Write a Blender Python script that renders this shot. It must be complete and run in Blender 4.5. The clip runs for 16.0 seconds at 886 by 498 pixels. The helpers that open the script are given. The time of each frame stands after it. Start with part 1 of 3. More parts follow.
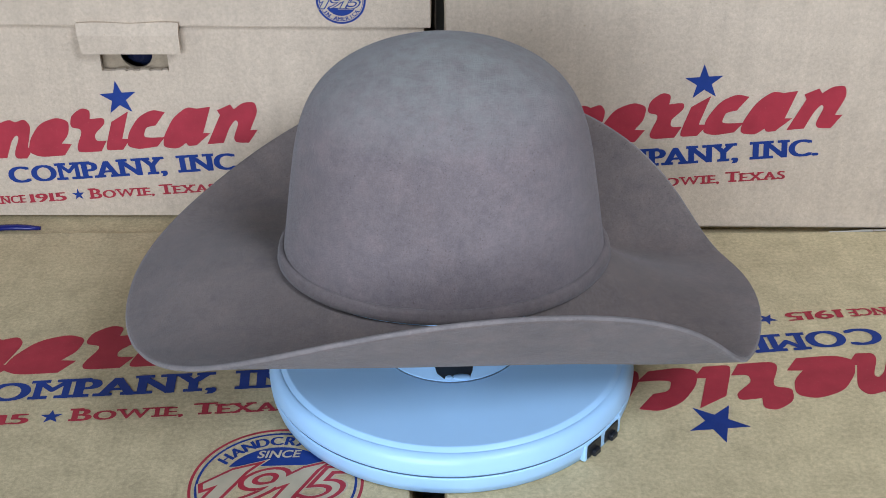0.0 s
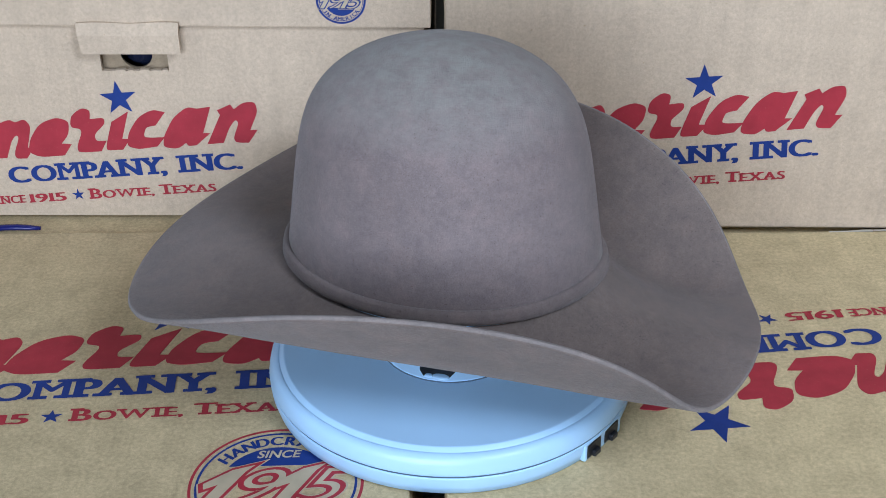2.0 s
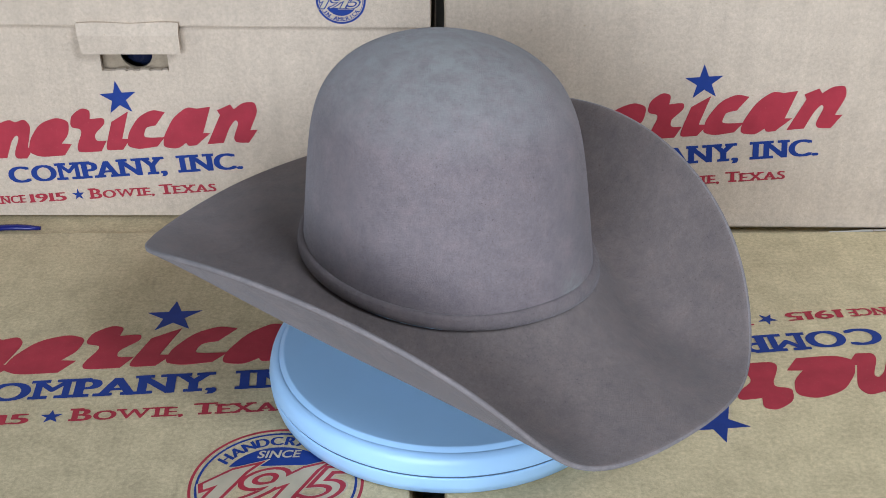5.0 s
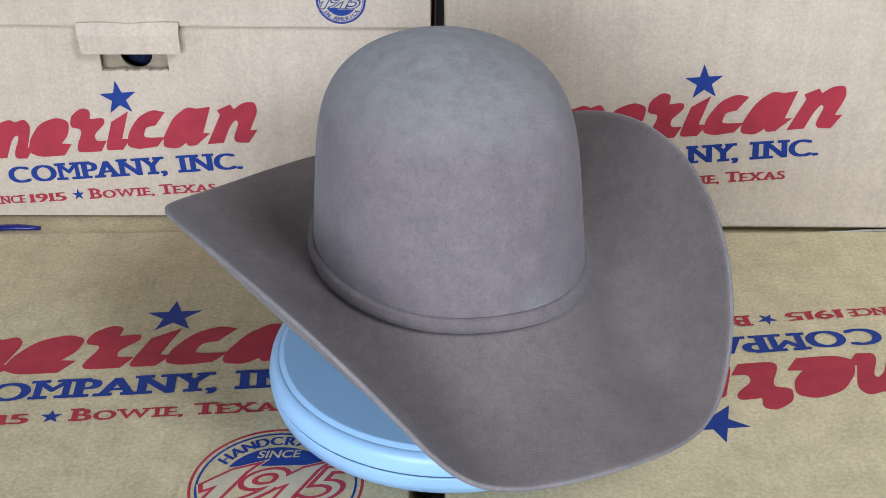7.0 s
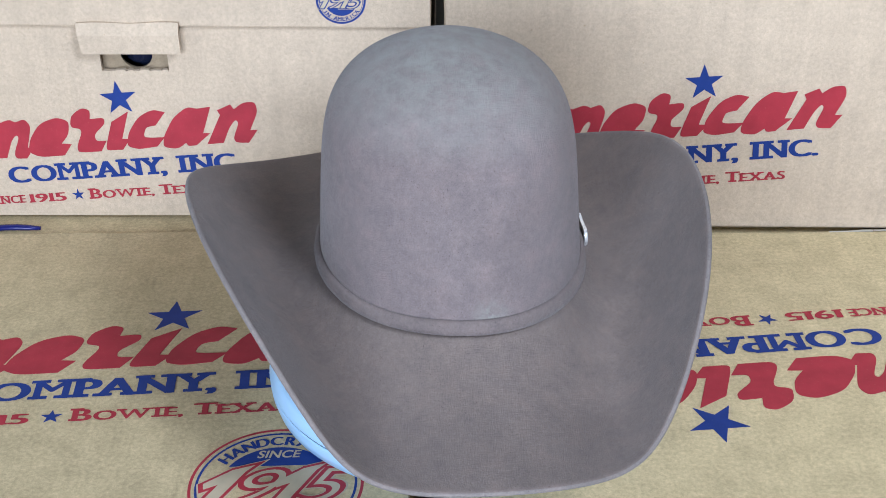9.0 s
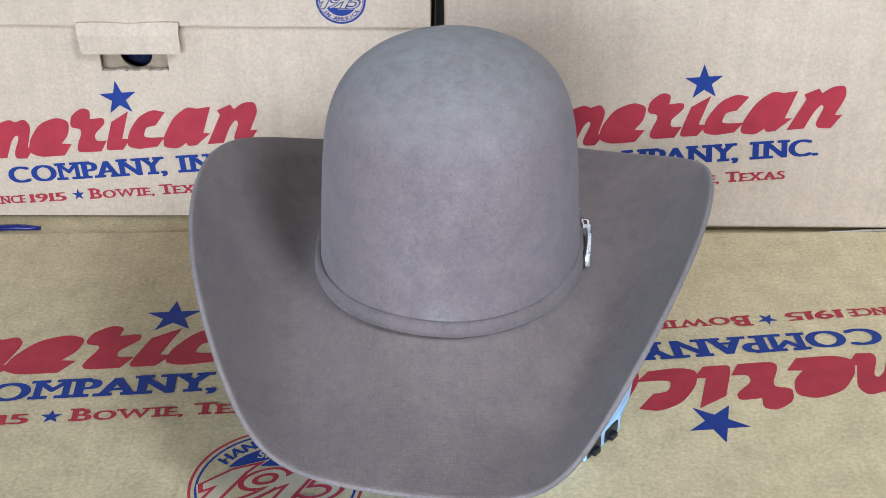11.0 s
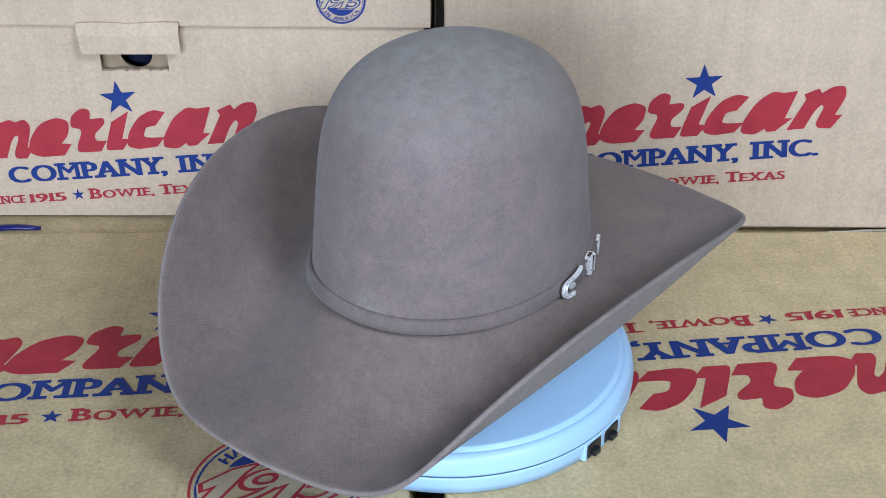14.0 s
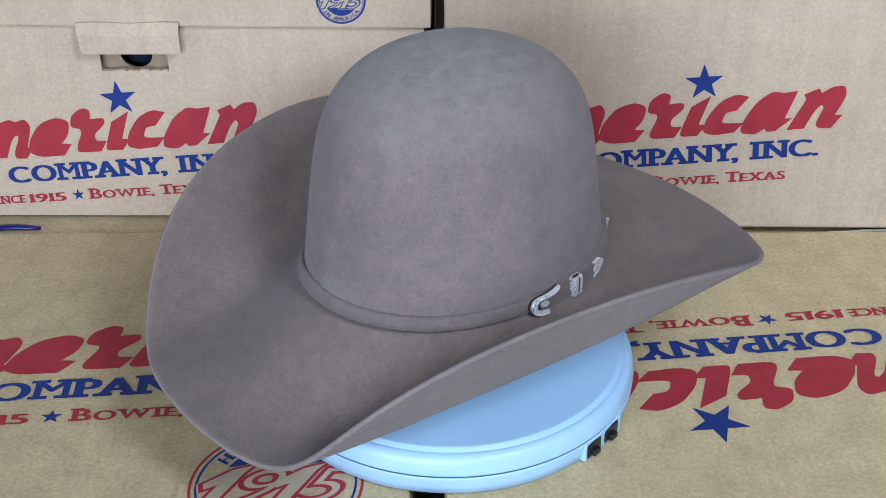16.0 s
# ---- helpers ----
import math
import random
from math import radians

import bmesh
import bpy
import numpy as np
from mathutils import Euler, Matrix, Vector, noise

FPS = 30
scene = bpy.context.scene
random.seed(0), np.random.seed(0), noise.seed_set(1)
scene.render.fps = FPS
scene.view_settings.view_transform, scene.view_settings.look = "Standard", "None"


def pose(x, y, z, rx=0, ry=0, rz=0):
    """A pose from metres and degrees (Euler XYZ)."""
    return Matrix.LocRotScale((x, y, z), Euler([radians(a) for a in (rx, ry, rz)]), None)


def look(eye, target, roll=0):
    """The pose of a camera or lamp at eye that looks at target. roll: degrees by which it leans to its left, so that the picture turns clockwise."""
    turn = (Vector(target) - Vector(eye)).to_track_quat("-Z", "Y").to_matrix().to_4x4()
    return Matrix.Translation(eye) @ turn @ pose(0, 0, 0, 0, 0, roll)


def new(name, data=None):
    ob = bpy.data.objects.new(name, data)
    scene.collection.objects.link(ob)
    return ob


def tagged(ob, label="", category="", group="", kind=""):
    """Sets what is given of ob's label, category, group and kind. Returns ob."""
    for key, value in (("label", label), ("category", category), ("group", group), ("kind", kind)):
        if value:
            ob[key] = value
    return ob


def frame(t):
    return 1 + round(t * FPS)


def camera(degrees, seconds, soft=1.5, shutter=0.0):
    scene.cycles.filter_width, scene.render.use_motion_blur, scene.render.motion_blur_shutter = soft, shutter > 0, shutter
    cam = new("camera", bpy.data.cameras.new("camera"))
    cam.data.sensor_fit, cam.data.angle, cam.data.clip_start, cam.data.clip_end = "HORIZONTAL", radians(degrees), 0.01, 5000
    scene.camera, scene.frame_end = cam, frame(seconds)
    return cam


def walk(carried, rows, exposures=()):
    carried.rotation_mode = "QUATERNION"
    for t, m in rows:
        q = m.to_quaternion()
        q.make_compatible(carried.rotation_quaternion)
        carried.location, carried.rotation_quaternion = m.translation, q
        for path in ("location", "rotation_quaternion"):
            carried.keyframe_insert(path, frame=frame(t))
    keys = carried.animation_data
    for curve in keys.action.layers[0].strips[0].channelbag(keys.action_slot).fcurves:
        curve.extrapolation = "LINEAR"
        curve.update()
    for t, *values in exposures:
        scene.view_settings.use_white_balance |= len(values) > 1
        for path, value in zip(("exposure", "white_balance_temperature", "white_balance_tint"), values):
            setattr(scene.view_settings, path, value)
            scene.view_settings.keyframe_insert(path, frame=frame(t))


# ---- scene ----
cam = camera(36.47, 16.0, soft=0.6)
EYE = (0.0, 0.0, 0.554)
walk(cam, [(0.0, Matrix.Translation(EYE) @ pose(0, 0, 0, 90 - 30.54) @ pose(0, 0, 0, 0, 0, -0.565)),
           (16.0, Matrix.Translation(EYE) @ pose(0, 0, 0, 90 - 30.54) @ pose(0, 0, 0, 0, 0, -0.565))],
     exposures=[(0.0, -0.02), (3.5, 0.05), (7.0, 0.22), (9.0, 0.40), (12.5, 0.27), (16.0, 0.03)])

# ---- light: two windows behind the camera ----
U = 0.554                      # metres to one unit of the hat's form
AXIS = (0.0050, 0.7600)        # the turntable's axis
FLOOR_Z = -0.30
world = bpy.data.worlds.new("world")
scene.world = world
world.use_nodes = True
wn = world.node_tree.nodes
sky = wn.new("ShaderNodeTexSky")
sky.sky_type = "NISHITA"
sky.sun_disc = False
sky.sun_elevation, sky.sun_rotation = radians(40), radians(150)
wn["Background"].inputs["Strength"].default_value = 0.10
world.node_tree.links.new(sky.outputs["Color"], wn["Background"].inputs["Color"])

WINDOWS = ((-0.85, 0.00, 0.15, 0.80), (0.50, 1.15, 1.00, 1.90))   # x0, x1, z0, z1 in the wall behind the camera
WALL_Y = -0.40


def window_light(name, x0, x1, z0, z1, y, power, colour):
    data = bpy.data.lights.new(name, "AREA")
    data.shape, data.size, data.size_y, data.energy, data.color = "RECTANGLE", x1 - x0, z1 - z0, power, colour
    ob = new(name, data)
    ob.matrix_world = look(((x0 + x1) / 2, y, (z0 + z1) / 2), ((x0 + x1) / 2, y + 1, (z0 + z1) / 2))
    return ob


window_light("window_light", *WINDOWS[0], WALL_Y - 0.10, 22, (0.70, 0.808, 1.0))
window_light("window_light", *WINDOWS[1], WALL_Y - 0.10, 54, (0.70, 0.808, 1.0))


# ---- materials ----
def material(name, colour, rough=0.8, metal=0.0):
    m = bpy.data.materials.new(name)
    m.use_nodes = True
    b = m.node_tree.nodes["Principled BSDF"]
    b.inputs["Base Color"].default_value = (*colour, 1)
    b.inputs["Roughness"].default_value = rough
    b.inputs["Metallic"].default_value = metal
    return m, m.node_tree, b


def noise_node(nt, scale, detail=4, rough=0.55, stretch=None):
    tc = nt.nodes.new("ShaderNodeTexCoord")
    n = nt.nodes.new("ShaderNodeTexNoise")
    n.inputs["Scale"].default_value, n.inputs["Detail"].default_value, n.inputs["Roughness"].default_value = scale, detail, rough
    if stretch:
        mp = nt.nodes.new("ShaderNodeMapping")
        mp.inputs["Scale"].default_value = stretch
        nt.links.new(tc.outputs["Object"], mp.inputs["Vector"])
        nt.links.new(mp.outputs["Vector"], n.inputs["Vector"])
    else:
        nt.links.new(tc.outputs["Object"], n.inputs["Vector"])
    return n.outputs["Fac"]


def ramp(nt, fac, stops):
    r = nt.nodes.new("ShaderNodeValToRGB")
    while len(r.color_ramp.elements) < len(stops):
        r.color_ramp.elements.new(0.5)
    for e, (p, c) in zip(r.color_ramp.elements, stops):
        e.position, e.color = p, (*c, 1)
    nt.links.new(fac, r.inputs["Fac"])
    return r.outputs["Color"]


def mix(nt, a, b, fac=1.0, how="MULTIPLY"):
    m = nt.nodes.new("ShaderNodeMix")
    m.data_type, m.blend_type = "RGBA", how
    m.inputs["Factor"].default_value = fac
    nt.links.new(a, m.inputs[6])
    nt.links.new(b, m.inputs[7])
    return m.outputs[2]


def bump(nt, b, fac, strength, distance):
    n = nt.nodes.new("ShaderNodeBump")
    n.inputs["Strength"].default_value, n.inputs["Distance"].default_value = strength, distance
    nt.links.new(fac, n.inputs["Height"])
    nt.links.new(n.outputs["Normal"], b.inputs["Normal"])


def grey(lo, hi, a=0.3, b=0.7):
    return [(a, (lo, lo, lo)), (b, (hi, hi, hi))]


def kraft(name, c, rough_look=1.0):
    m, nt, b = material(name, c, 0.82)
    big = ramp(nt, noise_node(nt, 38, 5, 0.65), [(0.3, tuple(v * (1 - 0.08 * rough_look) for v in c)), (0.7, tuple(min(1, v * (1 + 0.06 * rough_look)) for v in c))])
    mid = ramp(nt, noise_node(nt, 330, 5, 0.7), grey(1 - 0.14 * rough_look, 1 + 0.11 * rough_look, 0.3, 0.72))
    fine = ramp(nt, noise_node(nt, 1500, 3, 0.7, (1, 1, 2.4)), grey(0.86, 1.11))
    flutes = ramp(nt, noise_node(nt, 40, 2, 0.5, (3.2, 0.12, 0.12)), grey(0.955, 1.03))
    flecks = ramp(nt, noise_node(nt, 640, 1, 0.4), [(0.74, (1, 1, 1)), (0.82, (0.78, 0.73, 0.66))])
    pale = ramp(nt, noise_node(nt, 430, 2, 0.5), [(0.68, (1, 1, 1)), (0.78, (1.12, 1.13, 1.14))])
    nt.links.new(mix(nt, mix(nt, mix(nt, mix(nt, mix(nt, big, mid), fine), flecks), flutes), pale), b.inputs["Base Color"])
    bump(nt, b, noise_node(nt, 300, 5, 0.65), 0.35, 0.0008)
    b.inputs["Specular IOR Level"].default_value = 0.25
    return m


KRAFT = kraft("kraft_board", (0.545, 0.436, 0.323))
KRAFT_FLOOR = kraft("kraft_board_lying", (0.530, 0.428, 0.252), 1.8)
KRAFT_FLOOR_LIGHT = kraft("pale_kraft_board_lying", (0.580, 0.470, 0.274), 1.7)
# darker kraft for the inner panel: the slot's shade is put into the colour
KRAFT_SHADED = kraft("kraft_board_shaded", (0.37, 0.285, 0.19))


def ink(name, c, worn):
    m, nt, b = material(name, c, 0.6)
    f = ramp(nt, noise_node(nt, 700, 4, 0.7), [(0.24, worn), (0.40, c)])
    g = ramp(nt, noise_node(nt, 60, 3), grey(0.88, 1.1))
    nt.links.new(mix(nt, f, g), b.inputs["Base Color"])
    b.inputs["Specular IOR Level"].default_value = 0.25
    return m


RED = ink("red_ink", (0.36, 0.030, 0.045), (0.40, 0.07, 0.07))
BLUE = ink("blue_ink", (0.010, 0.036, 0.190), (0.03, 0.060, 0.21))
PALE = ink("bare_board_lettering", (0.47, 0.40, 0.28), (0.43, 0.36, 0.25))


# worn: adds painted light on the crown's top and one rubbed spot
def felt(name, c, worn=False):
    m, nt, b = material(name, c, 0.95)
    big = ramp(nt, noise_node(nt, 13, 4, 0.6), [(0.3, tuple(v * 0.88 for v in c)), (0.7, tuple(v * 1.10 for v in c))])
    mid = ramp(nt, noise_node(nt, 70, 6, 0.7), [(0.32, (0.87, 0.88, 0.90)), (0.5, (1.0, 1.0, 1.0)), (0.68, (1.13, 1.09, 1.08))])
    fine = ramp(nt, noise_node(nt, 1000, 4, 0.75), grey(0.84, 1.14))
    fibre = ramp(nt, noise_node(nt, 330, 3, 0.6), grey(0.94, 1.06, 0.35, 0.66))
    specks = ramp(nt, noise_node(nt, 800, 1, 0.3), [(0.70, (1, 1, 1)), (0.78, (0.74, 0.70, 0.70))])
    colour = mix(nt, mix(nt, mix(nt, mix(nt, big, mid), fine), fibre), specks)
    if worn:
        # overhead light painted into the crown's top, and one rubbed spot above the band
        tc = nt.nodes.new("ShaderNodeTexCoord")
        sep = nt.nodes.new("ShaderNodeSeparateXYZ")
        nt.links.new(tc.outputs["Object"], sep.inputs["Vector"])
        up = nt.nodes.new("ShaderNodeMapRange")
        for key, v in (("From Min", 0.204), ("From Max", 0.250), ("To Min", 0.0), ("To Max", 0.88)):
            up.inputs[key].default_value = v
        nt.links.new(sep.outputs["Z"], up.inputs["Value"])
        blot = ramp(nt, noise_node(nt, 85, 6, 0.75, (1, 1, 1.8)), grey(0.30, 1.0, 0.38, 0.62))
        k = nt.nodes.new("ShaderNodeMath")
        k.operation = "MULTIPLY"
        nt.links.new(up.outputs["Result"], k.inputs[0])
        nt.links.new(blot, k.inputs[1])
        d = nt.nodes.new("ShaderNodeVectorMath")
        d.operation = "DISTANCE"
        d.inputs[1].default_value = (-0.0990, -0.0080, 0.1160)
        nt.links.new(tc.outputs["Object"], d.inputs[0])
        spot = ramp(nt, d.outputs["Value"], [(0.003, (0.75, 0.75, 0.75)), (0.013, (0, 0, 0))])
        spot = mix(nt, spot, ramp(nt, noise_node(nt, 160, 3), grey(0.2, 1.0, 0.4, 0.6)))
        light_and_spot = nt.nodes.new("ShaderNodeMath")
        light_and_spot.operation = "MAXIMUM"
        nt.links.new(k.outputs[0], light_and_spot.inputs[0])
        nt.links.new(spot, light_and_spot.inputs[1])
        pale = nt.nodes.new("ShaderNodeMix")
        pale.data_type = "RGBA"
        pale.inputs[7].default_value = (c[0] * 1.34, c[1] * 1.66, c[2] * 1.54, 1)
        nt.links.new(light_and_spot.outputs[0], pale.inputs["Factor"])
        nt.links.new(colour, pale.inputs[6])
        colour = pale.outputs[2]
    nt.links.new(colour, b.inputs["Base Color"])
    bump(nt, b, noise_node(nt, 750, 5, 0.75), 0.6, 0.0010)
    b.inputs["Specular IOR Level"].default_value = 0.12
    b.inputs["Sheen Weight"].default_value = 0.20
    b.inputs["Sheen Roughness"].default_value = 0.45
    b.inputs["Sheen Tint"].default_value = (0.9, 0.9, 0.92, 1)
    return m


FELT = felt("taupe_felt", (0.177, 0.143, 0.128))
FELT_CROWN_LIT = felt("taupe_felt_crown_lit_top", (0.200, 0.164, 0.160), True)
FELT_BAND = felt("taupe_felt_band", (0.180, 0.147, 0.139))
FELT_EDGE = felt("pale_felt_cut_edge", (0.215, 0.187, 0.175))


def plastic(name, c, rough):
    m, nt, b = material(name, c, rough)
    big = ramp(nt, noise_node(nt, 20, 3), [(0.3, tuple(v * 0.97 for v in c)), (0.7, tuple(min(1, v * 1.02) for v in c))])
    nt.links.new(big, b.inputs["Base Color"])
    bump(nt, b, noise_node(nt, 900, 2), 0.04, 0.0003)
    return m


WHITE_PLASTIC = plastic("pale_blue_plastic", (0.41, 0.665, 0.93), 0.38)
BLACK_PLASTIC = plastic("black_plastic", (0.012, 0.014, 0.018), 0.35)
BLUE_FILM = plastic("blue_glossy_film", (0.008, 0.012, 0.11), 0.12)
WHITE_PAPER = plastic("torn_white_paper", (0.40, 0.365, 0.30), 0.9)
# slate blue that stands in for the shade in narrow gaps
GAP_SHADE = plastic("slate_blue_gap_shade", (0.07, 0.12, 0.19), 0.6)
DARK = plastic("dark_hole_shade", (0.01, 0.01, 0.012), 0.6)

SILVER, nt_s, b_s = material("engraved_silver", (0.95, 0.95, 0.94), 0.28, 0.50)
engraving = noise_node(nt_s, 800, 3, 0.6)
nt_s.links.new(ramp(nt_s, engraving, [(0.36, (0.32, 0.33, 0.36)), (0.46, (0.97, 0.98, 0.99))]), b_s.inputs["Base Color"])
bump(nt_s, b_s, engraving, 0.4, 0.0004)

PLASTER, nt_p, b_p = material("matt_wall_paint", (0.24, 0.235, 0.225), 0.9)
nt_p.links.new(ramp(nt_p, noise_node(nt_p, 3, 4), [(0.3, (0.225, 0.22, 0.21)), (0.7, (0.255, 0.25, 0.24))]), b_p.inputs["Base Color"])
CONCRETE, nt_c, b_c = material("grey_concrete", (0.25, 0.24, 0.22), 0.85)
nt_c.links.new(ramp(nt_c, noise_node(nt_c, 6, 6), [(0.3, (0.2, 0.19, 0.18)), (0.7, (0.3, 0.29, 0.27))]), b_c.inputs["Base Color"])


# ---- mesh helpers ----
def link_mesh(name, bm, mat, parent=None, label="", smooth=False):
    me = bpy.data.meshes.new(name)
    bmesh.ops.recalc_face_normals(bm, faces=bm.faces)
    if smooth:
        for f in bm.faces:
            f.smooth = True
    bm.to_mesh(me)
    bm.free()
    me.materials.append(mat)
    ob = new(name, me)
    if parent:
        ob.parent = parent
    if label:
        ob["label"] = label
    return ob


def flat_part(name, bm, mat, parent):
    """A print: faces stay as they are."""
    me = bpy.data.meshes.new(name)
    bm.to_mesh(me)
    bm.free()
    me.materials.append(mat)
    ob = new(name, me)
    ob.parent = parent
    return ob


def part(name, bm, mat, parent, label="", smooth=False):
    return link_mesh(name, bm, mat, parent, label, smooth)


def block(bm, x0, x1, y0, y1, z0, z1, bevel=0.0, seg=2, m=None):
    g = bmesh.ops.create_cube(bm, size=1)["verts"]
    for v in g:
        v.co = Vector(((x0 + x1) / 2 + v.co.x * (x1 - x0), (y0 + y1) / 2 + v.co.y * (y1 - y0), (z0 + z1) / 2 + v.co.z * (z1 - z0)))
    if bevel:
        es = list({e for v in g for e in v.link_edges})
        r = bmesh.ops.bevel(bm, geom=es, offset=bevel, segments=seg, profile=0.5, affect="EDGES")
        g = list({v for f in r["faces"] for v in f.verts} | {v for v in g if v.is_valid})
    if m:
        bmesh.ops.transform(bm, matrix=m, verts=g)
    return g


def plate(bm, outline, z0, z1, m=None):
    """A flat shape with thickness from a closed outline in x, y."""
    lo = [bm.verts.new((x, y, z0)) for x, y in outline]
    hi = [bm.verts.new((x, y, z1)) for x, y in outline]
    bm.faces.new(hi)
    bm.faces.new(lo[::-1])
    n = len(lo)
    for i in range(n):
        bm.faces.new((lo[i], lo[(i + 1) % n], hi[(i + 1) % n], hi[i]))
    if m:
        bmesh.ops.transform(bm, matrix=m, verts=lo + hi)


def lathe(bm, profile, n=96, closed=False):
    rings = []
    for r, z in profile:
        rings.append([bm.verts.new((r * math.cos(2 * math.pi * i / n), r * math.sin(2 * math.pi * i / n), z)) for i in range(n)])
    for a, b in zip(rings, rings[1:] + (rings[:1] if closed else [])):
        for i in range(n):
            bm.faces.new((a[i], a[(i + 1) % n], b[(i + 1) % n], b[i]))
    return rings


# ---- the room that closes the place ----
def wall(name, x0, x1, y0, y1, z0, z1, label):
    bm = bmesh.new()
    block(bm, x0, x1, y0, y1, z0, z1)
    return tagged(link_mesh(name, bm, PLASTER), label, "wall", kind="structure")


RX, RY, RZ = 2.2, 1.75, 2.45
wall("wall_north", -RX, RX, RY, RY + 0.12, FLOOR_Z, RZ, "plain matt painted wall behind the boxes")
wall("wall_east", RX, RX + 0.12, WALL_Y - 0.12, RY + 0.12, FLOOR_Z, RZ, "plain matt painted side wall")
wall("wall_west", -RX - 0.12, -RX, WALL_Y - 0.12, RY + 0.12, FLOOR_Z, RZ, "plain matt painted side wall")
bm = bmesh.new()
edge_x = -RX
for x0, x1, z0, z1 in WINDOWS:
    for b in ((edge_x, x0, FLOOR_Z, RZ), (x0, x1, FLOOR_Z, z0), (x0, x1, z1, RZ)):
        block(bm, b[0], b[1], WALL_Y - 0.12, WALL_Y, b[2], b[3])
    edge_x = x1
block(bm, edge_x, RX, WALL_Y - 0.12, WALL_Y, FLOOR_Z, RZ)
tagged(link_mesh("wall_south", bm, PLASTER), "plain matt painted wall with two window openings", "wall", kind="structure")
bm = bmesh.new()
block(bm, -RX - 0.12, RX + 0.12, WALL_Y - 0.12, RY + 0.12, FLOOR_Z - 0.1, FLOOR_Z)
tagged(link_mesh("floor", bm, CONCRETE), "smooth grey concrete floor under the boxes", "floor", kind="structure")
bm = bmesh.new()
block(bm, -RX - 0.12, RX + 0.12, WALL_Y - 0.12, RY + 0.12, RZ, RZ + 0.1)
tagged(link_mesh("ceiling", bm, PLASTER), "plain matt painted ceiling", "ceiling", kind="structure")


# ---- printing on the boxes ----
SLANT = 2.2      # degrees by which the print climbs on the board
INK = 0.00025     # thickness of a print above its board


def glyphs(bm, text, size, bold=0.0, shear=0.0, at=None):
    """Adds flat letters of the built-in font to bm; returns their width. at: a pose."""
    cu = bpy.data.curves.new("t", "FONT")
    cu.body, cu.size, cu.offset, cu.shear, cu.resolution_u = text, size, bold, shear, 5
    ob = bpy.data.objects.new("t", cu)
    me = bpy.data.meshes.new_from_object(ob)
    bpy.data.objects.remove(ob)
    if at:
        me.transform(at)
    xs = [v.co.x for v in me.vertices] or [0]
    bm.from_mesh(me)
    bpy.data.meshes.remove(me)
    return min(xs), max(xs)


SERIF = {"M": "bl br tl tr", "P": "bl tl", "A": "bl br", "N": "bl tl tr", "Y": "bc tl tr", "I": "bc tc", "B": "bl tl", "W": "tl tr",
         "E": "bl tl", "T": "bc", "X": "bl br tl tr", "S": "", "C": "", "O": "", "1": "bc", "9": "", "5": "", ",": "", ".": "", "H": "bl br tl tr",
         "D": "bl tl", "R": "bl br tl", "F": "bl tl"}


KERN = {"PA": 0.16, "Y,": 0.20, "C.": 0.05, "E,": 0.06, "TE": 0.06, "AN": 0.04, "NY": 0.05, "MP": -0.03}


def slab_text(box, name, mat, text, x0, x1, y, height, bold, m, sizes=None):
    """Letters with slab serifs from x0 to x1 on the baseline y, each a part of the box. sizes: a factor for each letter."""
    sizes = sizes or [1.0] * len(text)
    metre, cells = 0.0, []
    for i, (ch, s) in enumerate(zip(text, sizes)):
        if ch == " ":
            cells.append((ch, s, metre, 0))
            metre += height * 0.40
            continue
        t = bmesh.new()
        a, b = glyphs(t, ch, height * s / 0.729)
        t.free()
        wide = (b - a) + (height * s * 0.28 if ch == "I" else 0)
        cells.append((ch, s, metre - a + (height * s * 0.14 if ch == "I" else 0), wide))
        metre += wide + height * (0.17 - KERN.get(text[i:i + 2], 0.0))
    k = (x1 - x0) / (metre - height * 0.17)
    for ch, s, pos, wide in cells:
        if ch == " ":
            continue
        h = height * s
        t = bmesh.new()
        a, b = glyphs(t, ch, h / 0.729)
        for side in (-1, 1):
            glyphs(t, ch, h / 0.729, 0.0, 0.0, pose(side * h * bold * (0.5 if ch in "MW" else 1.0), 0, 0.00004 * (side + 2)))
        w = h * 0.185
        for j, code in enumerate(SERIF.get(ch, "").split()):
            cx = {"l": a + w * 0.55, "r": b - w * 0.55, "c": (a + b) / 2}[code[1]]
            cy = {"b": 0.0, "t": h - w * 0.8}[code[0]]
            q = [t.verts.new((cx + sx * w * (0.95 if ch == "1" else 1.35), cy + sy, 0.00018 + 0.00003 * j)) for sx, sy in ((-1, -0.0), (1, -0.0), (1, w * 0.8), (-1, w * 0.8))]
            t.faces.new(q)
        bmesh.ops.transform(t, verts=t.verts, matrix=m @ Matrix.Translation((x0 + pos * k, y, 0)) @ Matrix.Diagonal((k, 1, 1, 1)))
        flat_part(name, t, mat, box)


def star_outline(cx, cy, r, turn=0.0):
    return [(cx + (r if i % 2 == 0 else r * 0.385) * math.cos(radians(90 + 36 * i + turn)),
             cy + (r if i % 2 == 0 else r * 0.385) * math.sin(radians(90 + 36 * i + turn))) for i in range(10)]


def rounded(pts, r=0.36, n=4):
    """A closed outline with its corners cut round, but for points with a third number."""
    out = []
    for i, q in enumerate(pts):
        if len(q) == 3:
            out.append(q[:2])
            continue
        a, b, p = (Vector(v[:2]) for v in (pts[i - 1], pts[(i + 1) % len(pts)], q))
        p0, p1 = p.lerp(a, r), p.lerp(b, r)
        for k in range(n + 1):
            t = k / n
            out.append(tuple(p0 * (1 - t) ** 2 + p * 2 * t * (1 - t) + p1 * t * t))
    return out


